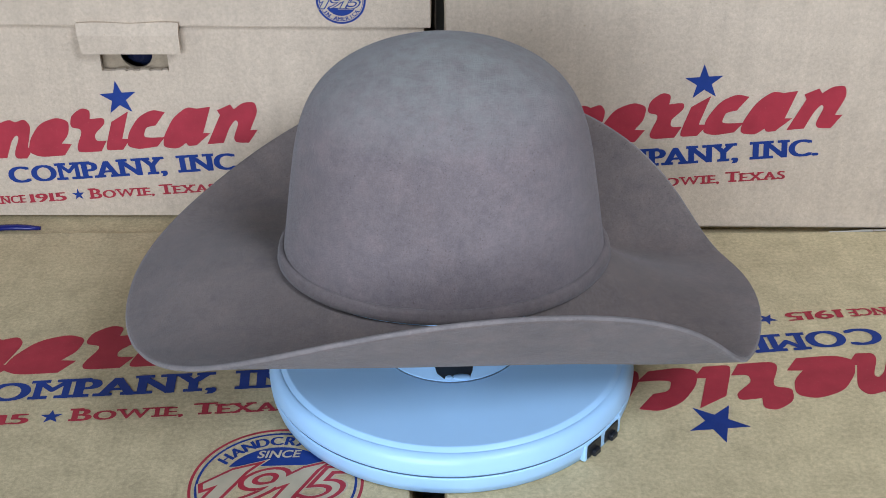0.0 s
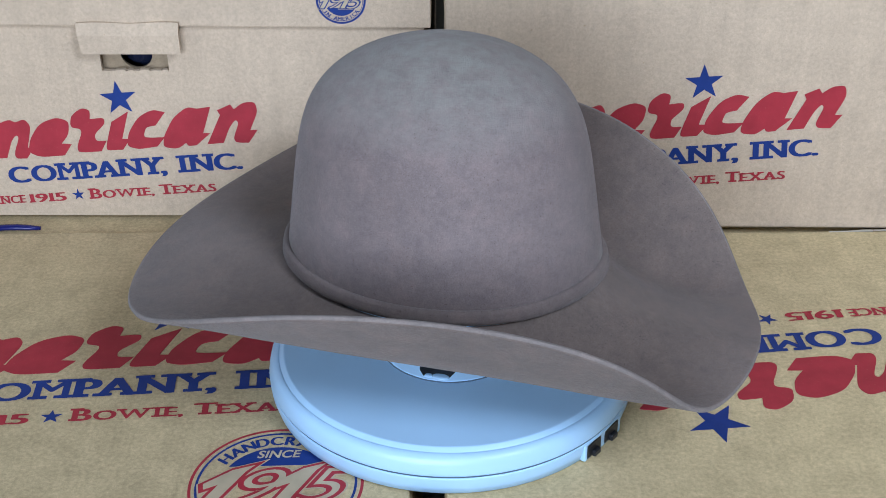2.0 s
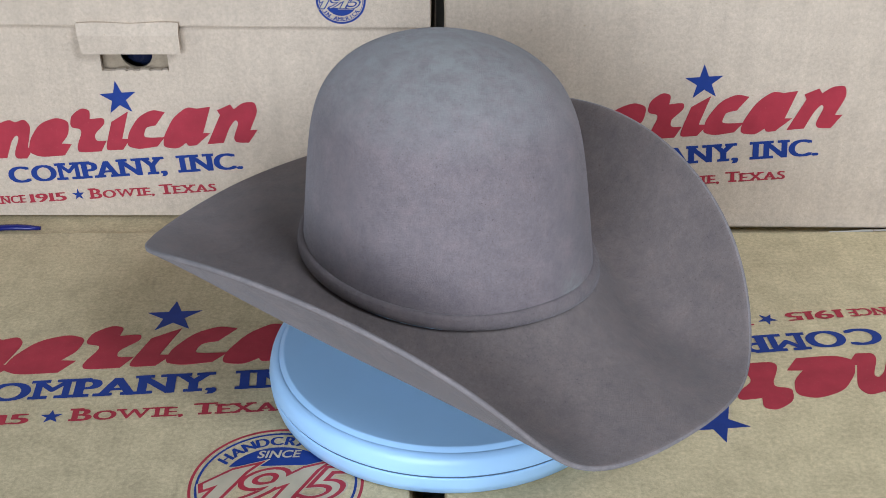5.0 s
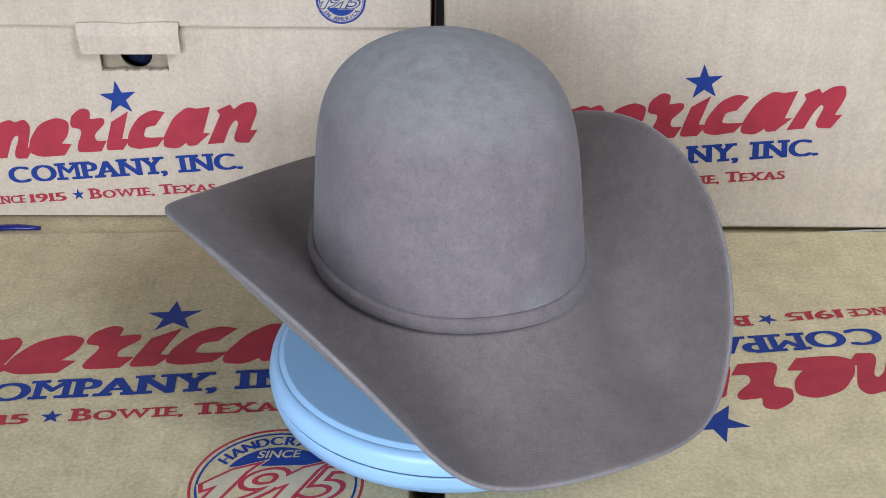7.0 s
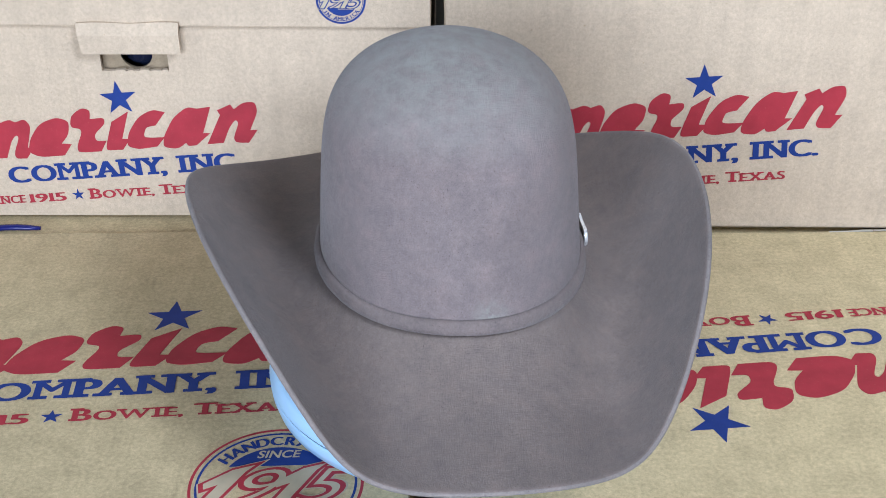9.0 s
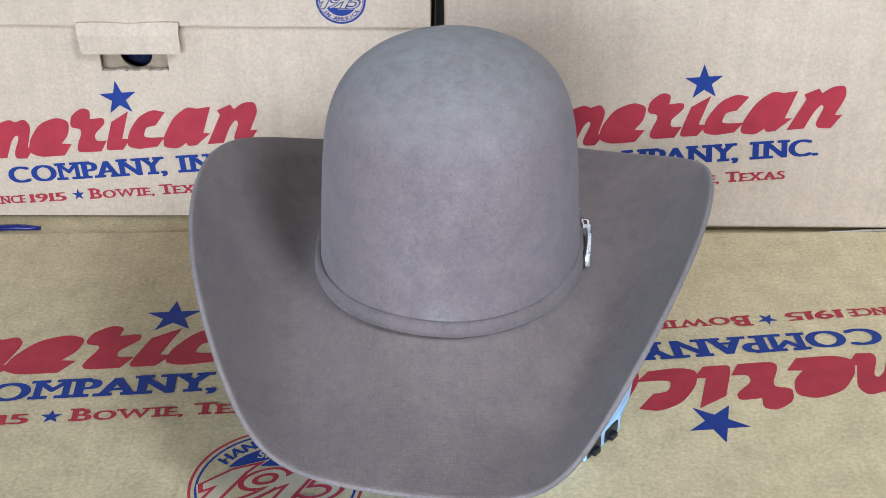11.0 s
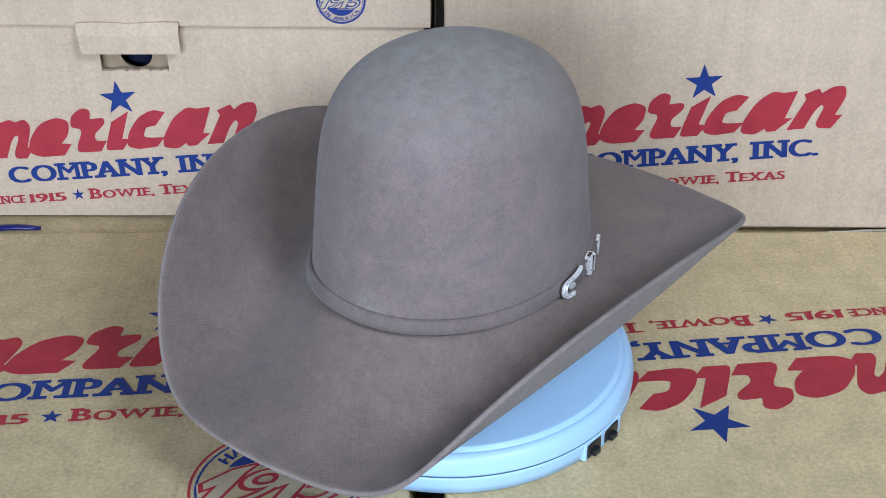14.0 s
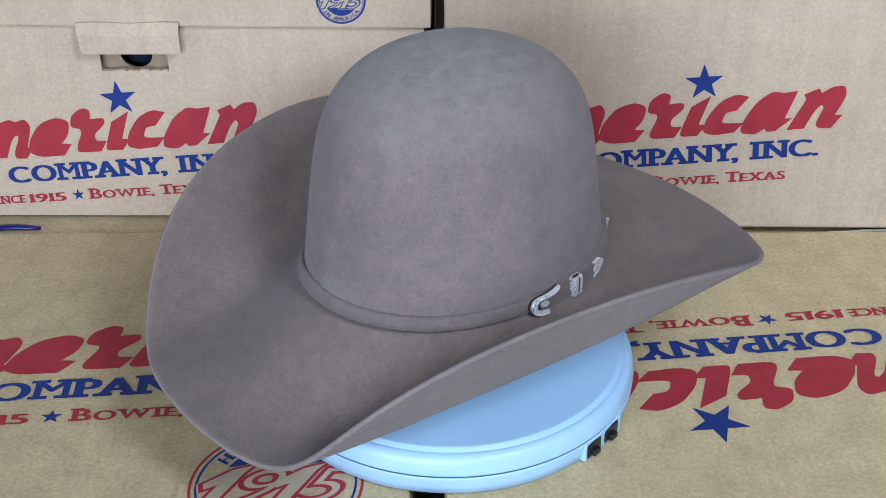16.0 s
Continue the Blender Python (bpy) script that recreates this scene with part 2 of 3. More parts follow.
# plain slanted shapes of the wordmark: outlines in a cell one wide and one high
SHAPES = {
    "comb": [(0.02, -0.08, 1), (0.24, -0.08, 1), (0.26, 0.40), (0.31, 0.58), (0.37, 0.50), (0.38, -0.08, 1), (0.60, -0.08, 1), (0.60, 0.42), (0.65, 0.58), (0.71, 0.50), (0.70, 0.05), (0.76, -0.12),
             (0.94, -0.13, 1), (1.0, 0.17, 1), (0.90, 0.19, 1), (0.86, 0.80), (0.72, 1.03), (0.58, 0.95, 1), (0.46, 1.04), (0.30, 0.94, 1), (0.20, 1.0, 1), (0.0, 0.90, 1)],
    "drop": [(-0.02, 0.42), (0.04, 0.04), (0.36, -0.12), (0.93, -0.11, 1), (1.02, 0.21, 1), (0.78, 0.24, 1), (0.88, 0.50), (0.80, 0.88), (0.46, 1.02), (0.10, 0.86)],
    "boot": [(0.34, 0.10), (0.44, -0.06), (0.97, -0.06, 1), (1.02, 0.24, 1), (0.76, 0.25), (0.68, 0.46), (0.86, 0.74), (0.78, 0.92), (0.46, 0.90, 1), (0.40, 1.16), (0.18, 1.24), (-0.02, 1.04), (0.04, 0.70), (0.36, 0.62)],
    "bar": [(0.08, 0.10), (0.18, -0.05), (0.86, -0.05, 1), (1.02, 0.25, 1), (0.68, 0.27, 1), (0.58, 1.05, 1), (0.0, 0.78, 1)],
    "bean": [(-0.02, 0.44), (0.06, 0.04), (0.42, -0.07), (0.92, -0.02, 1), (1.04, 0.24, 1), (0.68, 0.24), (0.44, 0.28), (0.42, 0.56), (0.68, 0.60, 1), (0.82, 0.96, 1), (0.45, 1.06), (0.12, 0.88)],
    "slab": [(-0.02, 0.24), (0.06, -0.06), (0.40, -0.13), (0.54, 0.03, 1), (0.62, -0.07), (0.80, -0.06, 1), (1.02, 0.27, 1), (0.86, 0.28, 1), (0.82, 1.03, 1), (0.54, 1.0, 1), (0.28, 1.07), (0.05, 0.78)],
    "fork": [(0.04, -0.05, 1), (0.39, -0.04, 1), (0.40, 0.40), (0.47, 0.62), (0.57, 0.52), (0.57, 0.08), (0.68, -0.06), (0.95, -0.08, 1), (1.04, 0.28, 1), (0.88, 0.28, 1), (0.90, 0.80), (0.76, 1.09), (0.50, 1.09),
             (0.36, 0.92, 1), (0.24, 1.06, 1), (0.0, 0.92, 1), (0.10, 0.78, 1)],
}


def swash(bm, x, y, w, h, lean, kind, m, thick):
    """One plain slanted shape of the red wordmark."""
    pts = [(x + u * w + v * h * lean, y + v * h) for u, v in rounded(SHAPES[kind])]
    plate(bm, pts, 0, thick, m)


def logo(box, m, k):
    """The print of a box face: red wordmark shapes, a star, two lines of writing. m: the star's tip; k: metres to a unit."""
    m = m @ pose(0, 0, INK) @ Matrix.Diagonal((k, k, 1, 1))
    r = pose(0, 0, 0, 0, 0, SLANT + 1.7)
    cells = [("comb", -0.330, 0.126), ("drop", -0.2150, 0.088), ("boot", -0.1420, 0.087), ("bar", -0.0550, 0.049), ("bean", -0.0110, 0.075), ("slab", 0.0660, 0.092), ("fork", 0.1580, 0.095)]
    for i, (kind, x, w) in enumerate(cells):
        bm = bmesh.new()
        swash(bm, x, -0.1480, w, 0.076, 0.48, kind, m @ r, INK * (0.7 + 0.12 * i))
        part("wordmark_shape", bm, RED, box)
    bm = bmesh.new()
    plate(bm, star_outline(0.0, -0.0385, 0.0385, SLANT), 0, INK, m @ pose(0, 0, 0, 0, 0, 1.5))
    part("star", bm, BLUE, box, "blue five-pointed star printed on board")
    w_m = m @ r @ pose(0, 0, INK)
    slab_text(box, "letter", BLUE, "COMPANY, INC.", -0.262, 0.222, -0.2120, 0.0390, 0.060, w_m)
    slab_text(box, "small_letter", RED, "SINCE", -0.3215, -0.2425, -0.2590, 0.0188, 0.048, w_m, [1.25] + [0.98] * 4)
    slab_text(box, "small_letter", RED, "1915", -0.2305, -0.1570, -0.2600, 0.0205, 0.048, w_m)
    slab_text(box, "small_letter", RED, "BOWIE, TEXAS", -0.1025, 0.1600, -0.2600, 0.0188, 0.050, w_m, [1.3] + [1.0] * 5 + [1] + [1.3] + [1.0] * 4)
    bm = bmesh.new()
    plate(bm, star_outline(-0.1290, -0.2485, 0.0135), 0, INK, m @ r)
    part("small_star", bm, BLUE, box, "small blue printed star")


def ring_band(bm, r0, r1, z, m, a0=0.0, a1=360.0, n=72):
    for i in range(n):
        a, b = radians(a0 + (a1 - a0) * i / n), radians(a0 + (a1 - a0) * (i + 1) / n)
        q = [bm.verts.new(m @ Vector((r * math.cos(c), r * math.sin(c), z))) for r, c in ((r0, a), (r1, a), (r1, b), (r0, b))]
        bm.faces.new(q)


ONE = [(0.35, 0.0), (0.76, 0.0), (0.76, 0.90), (0.86, 1.12), (0.35, 0.97), (-0.06, 0.58), (0.12, 0.40), (0.35, 0.52)]    # a figure one in a unit cell


def grown(pts, d):
    """A closed outline moved outwards by d."""
    out = []
    for i, p in enumerate(pts):
        p = Vector(p)
        a, b = (p - Vector(pts[i - 1])).normalized(), (Vector(pts[(i + 1) % len(pts)]) - p).normalized()
        na, nb = Vector((a.y, -a.x)), Vector((b.y, -b.x))
        out.append(tuple(p + (na + nb) * (d / max(0.35, 1 + na.dot(nb)))))
    return out


def seal(box, m, r, rim):
    """The round printed seal: rings, arched words, a blue field and the year in outlined figures."""
    bm = bmesh.new()
    ring_band(bm, r * 0.965, r, INK, m)
    if rim is BLUE:
        ring_band(bm, r * 0.915, r * 0.966, INK, m)
        ring_band(bm, r * 0.865, r * 0.885, INK, m)
    part("seal_rim", bm, rim, box)
    bm = bmesh.new()
    if rim is RED:
        ring_band(bm, r * 0.895, r * 0.925, INK, m)
    for a0, a1 in ((30, 150), (210, 330)):
        n = 24
        pts = [(r * 0.66 * math.cos(radians(a0 + (a1 - a0) * i / n)), r * 0.66 * math.sin(radians(a0 + (a1 - a0) * i / n))) for i in range(n + 1)]
        plate(bm, pts, 0, INK, m)
    for word, mid, step, flip in (("HANDCRAFTED", 81, 12.4, 1), ("IN AMERICA", 270, 11.5, -1)):
        for i, ch in enumerate(word):
            a = mid - flip * (i - (len(word) - 1) / 2) * step
            rad_ = r * (0.70 if flip > 0 else 0.86)
            at = m @ pose(rad_ * math.cos(radians(a)), rad_ * math.sin(radians(a)), INK * 1.5, 0, 0, a - 90 * flip)
            t = bmesh.new()
            lo, hi = glyphs(t, ch, r * 0.22)
            t.free()
            for side in (-1, 0, 1):
                glyphs(bm, ch, r * 0.22, 0.0, 0.0, at @ Matrix.Translation((-(lo + hi) / 2 + side * r * 0.010, 0, 0.00003 * side)))
    part("seal_lettering", bm, BLUE, box, "blue arched lettering of a round seal")
    bm = bmesh.new()
    glyphs(bm, "SINCE", r * 0.185, r * 0.004, 0.2, m @ pose(-r * 0.26, r * 0.46, INK * 3))
    part("seal_caption", bm, PALE, box, "pale lettering SINCE")
    lean = Matrix.Identity(4)
    lean[0][1] = 0.58
    for nm, off, mat, zz in (("figure_backing", 0.050, PALE, 2.6), ("figure_outline", 0.034, RED if rim is RED else BLUE, 3.2), ("year_figure", -0.012, PALE, 3.8)):
        for i, (ch, mid, wide) in enumerate((("1", -0.60, 0.46), ("9", -0.17, 0.48), ("1", 0.22, 0.46), ("5", 0.60, 0.44))):
            at = m @ pose(r * mid, 0, INK * zz + i * 0.00003) @ lean
            bm = bmesh.new()
            if ch == "1":
                plate(bm, grown([((u - 0.5) * wide * r, (v - 0.55) * 0.62 * r) for u, v in ONE], r * off), -INK * 0.5, 0, at)
            else:
                t = bmesh.new()
                lo, hi = glyphs(t, ch, r * 0.86)
                t.free()
                glyphs(bm, ch, r * 0.86, r * off, 0.0, at @ Matrix.Diagonal((wide * r / (hi - lo), 1, 1, 1)) @ pose(-(lo + hi) / 2, -0.34 * r, 0))
            flat_part(nm, bm, mat, box)


def tilt_up(x, y, z, yaw):
    """The pose of an upright face: its x along the face, its y upwards, its z towards the viewer."""
    return pose(x, y, z, 0, 0, yaw) @ pose(0, 0, 0, 90)


# ---- boxes lying flat ----
def flat_box(x0, x1, y0, crease, y1, gap, flap_z, board, label):
    box = new("cardboard_box")
    bm = bmesh.new()
    block(bm, x0, x1, y0, y1, FLOOR_Z, -0.0090, 0.004)
    part("body", bm, board, box)
    bm = bmesh.new()
    block(bm, x0 + 0.001, x1 - 0.001, y0 + 0.001, crease, -0.0089, 0.0, 0.0016, 2)
    part("top_panel", bm, board, box, "kraft cardboard top panel with a folded rear edge")
    bm = bmesh.new()
    block(bm, x0 + 0.004, x1 - 0.004, crease + gap, y1 - 0.004, -0.0089, flap_z, 0.001, 1)
    part("rear_flap", bm, board, box)
    return tagged(box, label, "cardboard box", "boxes lying flat")


left_flat = flat_box(-0.62, -0.0211, 0.50, 0.9725, 1.30, 0.0024, -0.0026, KRAFT_FLOOR, "brown kraft cardboard box lying flat with red and blue print")
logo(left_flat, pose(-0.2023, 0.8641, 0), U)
seal(left_flat, pose(-0.1060, 0.6510, 0, 0, 0, 1.5), 0.0550, RED)
right_flat = flat_box(-0.0005, 0.60, 0.50, 0.9615, 1.30, 0.0220, -0.0002, KRAFT_FLOOR_LIGHT, "brown kraft cardboard box lying flat with upside-down printing")
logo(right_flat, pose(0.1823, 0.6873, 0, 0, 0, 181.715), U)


# ---- boxes standing behind ----
def upright_panel(bm, m, x0, x1, z0, z1, t, bevel=0.0012):
    block(bm, x0, x1, z0, z1, -t, 0.0, bevel, 2, m)


def standing_left():
    m = tilt_up(-0.2612, 0.9983, 0, -1.29)
    box = new("cardboard_box")
    L, R, D, top = -0.34, 0.2480, -0.36, 0.1718
    bm = bmesh.new()
    outer = [(L, 0.0014), (R, 0.0014), (R, top), (L, top)]
    inner = [(-0.0097, 0.1331), (0.0441, 0.1331), (0.0441, 0.1600), (-0.0097, 0.1600)]
    v = [[bm.verts.new((x, z, d)) for x, z in pts] for pts, d in ((outer, 0.0), (inner, 0.0), (inner, -0.004), (outer, -0.004))]
    for p, q in zip(v, v[1:] + v[:1]):
        for i in range(4):
            bm.faces.new((p[i], p[(i + 1) % 4], q[(i + 1) % 4], q[i]))
    bmesh.ops.transform(bm, matrix=m, verts=bm.verts)
    part("front_panel", bm, KRAFT, box, "printed cardboard front with a cut-out slot")
    for nm, b in (("side_panel", (L, L + 0.004, 0.0, top, D, -0.0042)), ("side_panel", (R - 0.004, R, 0.0, top, D, -0.0042)), ("back_panel", (L, R, 0.0, top, D - 0.004, D - 0.0002)),
                  ("bottom_panel", (L + 0.0042, R - 0.0042, 0.0, 0.004, D, -0.0042))):
        bm = bmesh.new()
        block(bm, *b, 0, 1, m)
        part(nm, bm, KRAFT, box)
    # inner panel with a half-round hole
    bm = bmesh.new()
    n = 20
    hx, hr = 0.0172, 0.0128
    arc = [(hx + hr * math.cos(math.pi * i / n), 0.1445 - 0.0128 * math.sin(math.pi * i / n)) for i in range(n + 1)]
    out = [(0.06, 0.156), (hx + hr, 0.156), *arc, (hx - hr, 0.156), (-0.03, 0.156), (-0.03, 0.112), (0.06, 0.112)]
    plate(bm, out, -0.0125, -0.0095, m)
    part("inner_panel", bm, KRAFT_SHADED, box, "inner cardboard panel with a half-round hole")
    # ragged lower lip of the slot
    bm = bmesh.new()
    rnd = random.Random(4)
    x = -0.0090
    while x < 0.0425:
        w = rnd.uniform(0.003, 0.008)
        block(bm, x, min(x + w, 0.0436), 0.1322, 0.1334 + rnd.uniform(0, 0.0011), -0.0040, 0.0004, 0.0002, 1, m)
        x += w + rnd.uniform(0.0, 0.003)
    part("torn_lip", bm, KRAFT, box)
    # lid, standing 5 mm proud
    bm = bmesh.new()
    block(bm, L - 0.005, 0.2535, 0.0, 0.083, D - 0.006, 0.0045, 0.0015, 2, m @ pose(0, 0.1722, 0, 0, 0, -0.5))
    lid = part("lid", bm, KRAFT, box, "cardboard lid with a hanging tongue")
    bm = bmesh.new()
    cols, rows_ = 16, 8
    sheets = []
    for lift in (0.0, -0.0028):
        grid = []
        for j in range(rows_ + 1):
            v = j / rows_
            row = []
            for i in range(cols + 1):
                u = i / cols
                xa, xb = -0.0230 + 0.0028 * v, 0.0572 + 0.0004 * v
                zz = 0.1762 - 0.0243 * v + 0.0007 * math.sin(u * 9) * (1 - v)
                row.append(bm.verts.new((xa + (xb - xa) * u, zz, 0.0072 + 0.0042 * min(1.0, v * 3) + 0.0006 * math.sin(u * 7 + 1) * (1 - v) + lift)))
            grid.append(row)
        for j in range(rows_):
            for i in range(cols):
                bm.faces.new((grid[j][i], grid[j + 1][i], grid[j + 1][i + 1], grid[j][i + 1]))
        sheets.append(grid[0] + [r_[-1] for r_ in grid[1:]] + grid[-1][-2::-1] + [r_[0] for r_ in grid[-2:0:-1]])
    f_, k_ = sheets
    for i in range(len(f_)):
        j = (i + 1) % len(f_)
        bm.faces.new((f_[i], f_[j], k_[j], k_[i]))
    bmesh.ops.transform(bm, matrix=m, verts=bm.verts)
    part("tongue", bm, KRAFT, lid, "cardboard tongue hanging over the slot")
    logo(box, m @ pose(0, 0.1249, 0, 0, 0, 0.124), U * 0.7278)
    seal(lid, m @ pose(0.1845, 0.1936, 0.0045), 0.0193, BLUE)
    tagged(box, "standing brown kraft cardboard box with lid tongue and coloured print", "cardboard box", "standing boxes")
    # what shows dark inside the hole
    bm = bmesh.new()
    bmesh.ops.create_uvsphere(bm, u_segments=48, v_segments=28, radius=0.016)
    for v in bm.verts:
        v.co *= 1 + 0.10 * noise.noise(v.co * 190) + 0.05 * noise.noise(v.co * 420)
    bmesh.ops.transform(bm, matrix=m @ pose(0.0195, 0.143, -0.030), verts=bm.verts)
    bag = link_mesh("plastic_wrap", bm, BLUE_DARK, None, "", True)
    tagged(bag, "dark glossy blue-black plastic wrap inside the box hole", "plastic wrap")


BLUE_DARK = plastic("blue_black_film", (0.010, 0.014, 0.035), 0.12)
standing_left()


def standing_right():
    m = tilt_up(0.2048, 0.9696, 0, -1.885)
    box = new("cardboard_box")
    bm = bmesh.new()
    block(bm, -0.2025, 0.42, 0.0, 0.40, -0.36, 0.0, 0.0030, 3, m)
    part("body", bm, KRAFT, box)
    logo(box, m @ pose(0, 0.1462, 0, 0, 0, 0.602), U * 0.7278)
    tagged(box, "tall standing brown kraft cardboard box with red and blue print", "cardboard box", "standing boxes")


standing_right()

# scraps between the boxes
bm = bmesh.new()
n = 14
rows_ = []
for i in range(n + 1):
    u = i / n
    wide = 0.0034 * (1 - max(0, u - 0.9) / 0.1 * 0.45)
    rows_.append([bm.verts.new((-0.47 + 0.134 * u, 0.9785 + wide * math.cos(a), 0.0014 + wide * 0.75 * math.sin(a) + 0.0006 * math.sin(u * 17)))
                  for a in [2 * math.pi * k / 8 for k in range(8)]])
for a, b in zip(rows_, rows_[1:]):
    for k in range(8):
        bm.faces.new((a[k], a[(k + 1) % 8], b[(k + 1) % 8], b[k]))
bm.faces.new(rows_[0][::-1])
bm.faces.new(rows_[-1])
tagged(link_mesh("plastic_wrap", bm, BLUE_FILM, None, "", True), "folded strip of glossy dark blue plastic film between the boxes", "plastic wrap")
bm = bmesh.new()
rnd = random.Random(7)
x = 0.3185
while x < 0.43:
    w = rnd.uniform(0.003, 0.016)
    block(bm, x, x + w + 0.0006, 0.9600 + (x - 0.3185) * 0.06, 0.9610 + (x - 0.3185) * 0.06 + rnd.uniform(0, 0.0006), -0.0008, 0.0004 + rnd.uniform(0, 0.0004), 0.0002, 1)
    x += w + (rnd.uniform(0.0005, 0.0015) if rnd.random() < 0.2 else 0)
part("torn_edge", bm, WHITE_PAPER, right_flat, "torn white paper edge")


# ---- turntable ----
def build_turntable():
    tt = new("turntable")
    tt.matrix_world = pose(AXIS[0], AXIS[1], 0)
    bm = bmesh.new()
    lathe(bm, [(0.0, 0.0015), (0.1195, 0.0015), (0.1220, 0.0025), (0.1239, 0.0090), (0.1245, 0.0145), (0.1245, 0.0154), (0.1241, 0.0158), (0.1222, 0.0159), (0.1218, 0.0159), (0.0, 0.0159)], 160)
    bmesh.ops.remove_doubles(bm, verts=bm.verts, dist=1e-5)
    part("base", bm, WHITE_PLASTIC, tt, "pale blue-white plastic base", True)
    bm = bmesh.new()
    lathe(bm, [(0.0, 0.0162), (0.1218, 0.0162), (0.1219, 0.0172), (0.1242, 0.0173), (0.1246, 0.0177), (0.1247, 0.0186), (0.1244, 0.0210), (0.1236, 0.0248), (0.1226, 0.0276), (0.1212, 0.0291), (0.1195, 0.0300),
               (0.1180, 0.0305), (0.1178, 0.0305), (0.1174, 0.0302), (0.1170, 0.0305), (0.1166, 0.0309), (0.1149, 0.0320), (0.1145, 0.0323), (0.1141, 0.0325), (0.1130, 0.0325), (0.0, 0.0325)], 160)
    bmesh.ops.remove_doubles(bm, verts=bm.verts, dist=1e-5)
    platter = part("platter", bm, WHITE_PLASTIC, tt, "smooth pale blue-white turning platter", True)
    # added dark ring: the seam's shade is put into its colour
    bm = bmesh.new()
    lathe(bm, [(0.1205, 0.0156), (0.1237, 0.0156), (0.1237, 0.0175), (0.1205, 0.0175)], 120, True)
    part("seam_shade", bm, GAP_SHADE, tt, "dark ring coloured as shade in the gap between base and platter", True)
    for i in range(6):
        a = 60 * i + 10
        bm = bmesh.new()
        bmesh.ops.create_cone(bm, cap_ends=True, segments=16, radius1=0.008, radius2=0.008, depth=0.0016)
        bmesh.ops.transform(bm, matrix=pose(0.1 * math.cos(radians(a)), 0.1 * math.sin(radians(a)), 0.0008), verts=bm.verts)
        part("rubber_foot", bm, BLACK_PLASTIC, tt)
    # switch plate with two black rockers
    bm = bmesh.new()
    face = pose(0, 0, 0, 0, 0, -38.8) @ pose(0.1190, 0, 0.0090)
    block(bm, -0.006, 0.0050, -0.0205, 0.0215, -0.0070, 0.0060, 0.0012, 2, face)
    panel = part("switch_panel", bm, WHITE_PLASTIC, tt, "pale plastic switch plate")
    for y in (-0.0105, 0.0095):
        bm = bmesh.new()
        block(bm, 0.0040, 0.0056, y - 0.0078, y + 0.0078, -0.0056, 0.0050, 0.0006, 1, face)
        rocker = part("rocker_switch", bm, BLACK_PLASTIC, panel, "black rocker switch")
        bm = bmesh.new()
        block(bm, 0.0050, 0.0085, y - 0.0036, y + 0.0036, -0.0052, -0.0006, 0.0008, 1, face)
        part("switch_lever", bm, BLACK_PLASTIC, rocker)
    tagged(tt, "round pale blue-white motorised turntable on a cardboard box", "turntable")
    return tt, platter


turntable, platter = build_turntable()


# ---- hat on its stand ----
PHI0, TURN = 178.1, -8.785          # degrees at the start, degrees a second
HX = (-0.0298, 0.3879, 0.0344, -0.0175, -0.0015, 0.0039, -0.0033)     # plan of the brim's edge, lengthwise
HY = (0.0, 0.2922, 0.0331, 0.0103, -0.0095, 0.0030, -0.0026)          # across
HZ = (0.1933, 0.0182, -0.0717, -0.0049, 0.0149, -0.0025, 0.0030)      # height
HZS = (0.0, 0.0049, -0.0058, 0.0005)
OFF = (0.0081, 0.0005)
ZB, CH = 0.1852, 0.2674             # crown's foot, crown's height
CA, CB, TA, TB, PA, QA = 0.1908, 0.1532, 0.2070, 0.1055, 7.36, 1.59
BASE_A, BASE_B = 0.1893, 0.1555
PW = 0.8
DIP = (0.0337, -0.0298, -0.0113, -0.0059, -0.0020)


def brim_edge(a):
    x = sum(c * math.cos(k * a) for k, c in enumerate(HX))
    y = sum(c * math.sin(k * a) for k, c in enumerate(HY))
    z = sum(c * math.cos(k * a) for k, c in enumerate(HZ)) + sum(c * math.sin(k * a) for k, c in enumerate(HZS))
    return Vector((x, y, z))


def foot(a):
    """Height of the crown's foot: it rises a little at one end and sags beside the buckle."""
    def near(mid, wide):
        d = (math.degrees(a) - mid + 180) % 360 - 180
        return math.exp(-(d / wide) ** 2)
    return ZB + 0.0050 * near(168, 27) - 0.0028 * near(-118, 28)


def brim_point(a, s):
    e = brim_edge(a)
    f = foot(a)
    b = Vector((BASE_A * math.cos(a), BASE_B * math.sin(a), f))
    p = b.lerp(e, s)
    p.z = f + (e.z - f) * s ** PW - (DIP[0] + DIP[1] * math.cos(2 * a) + DIP[2] * math.cos(a) + DIP[3] * math.sin(a) + DIP[4] * math.cos(4 * a)) * math.sin(math.pi * s ** 0.85)
    return p


def crown_point(a, s, grow=0.0):
    sc = max(0.0, 1 - s ** PA) ** (1 / QA)
    return Vector(((CA + grow) * (1 - TA * s) * sc * math.cos(a), (CB + grow) * (1 - TB * s) * sc * math.sin(a), ZB + CH * s + (foot(a) - ZB) * (1 - s) ** 2))


def to_hat(bm):
    for v in bm.verts:
        v.co = Vector(((v.co.x + OFF[0]) * U, (v.co.y + OFF[1]) * U, v.co.z * U))


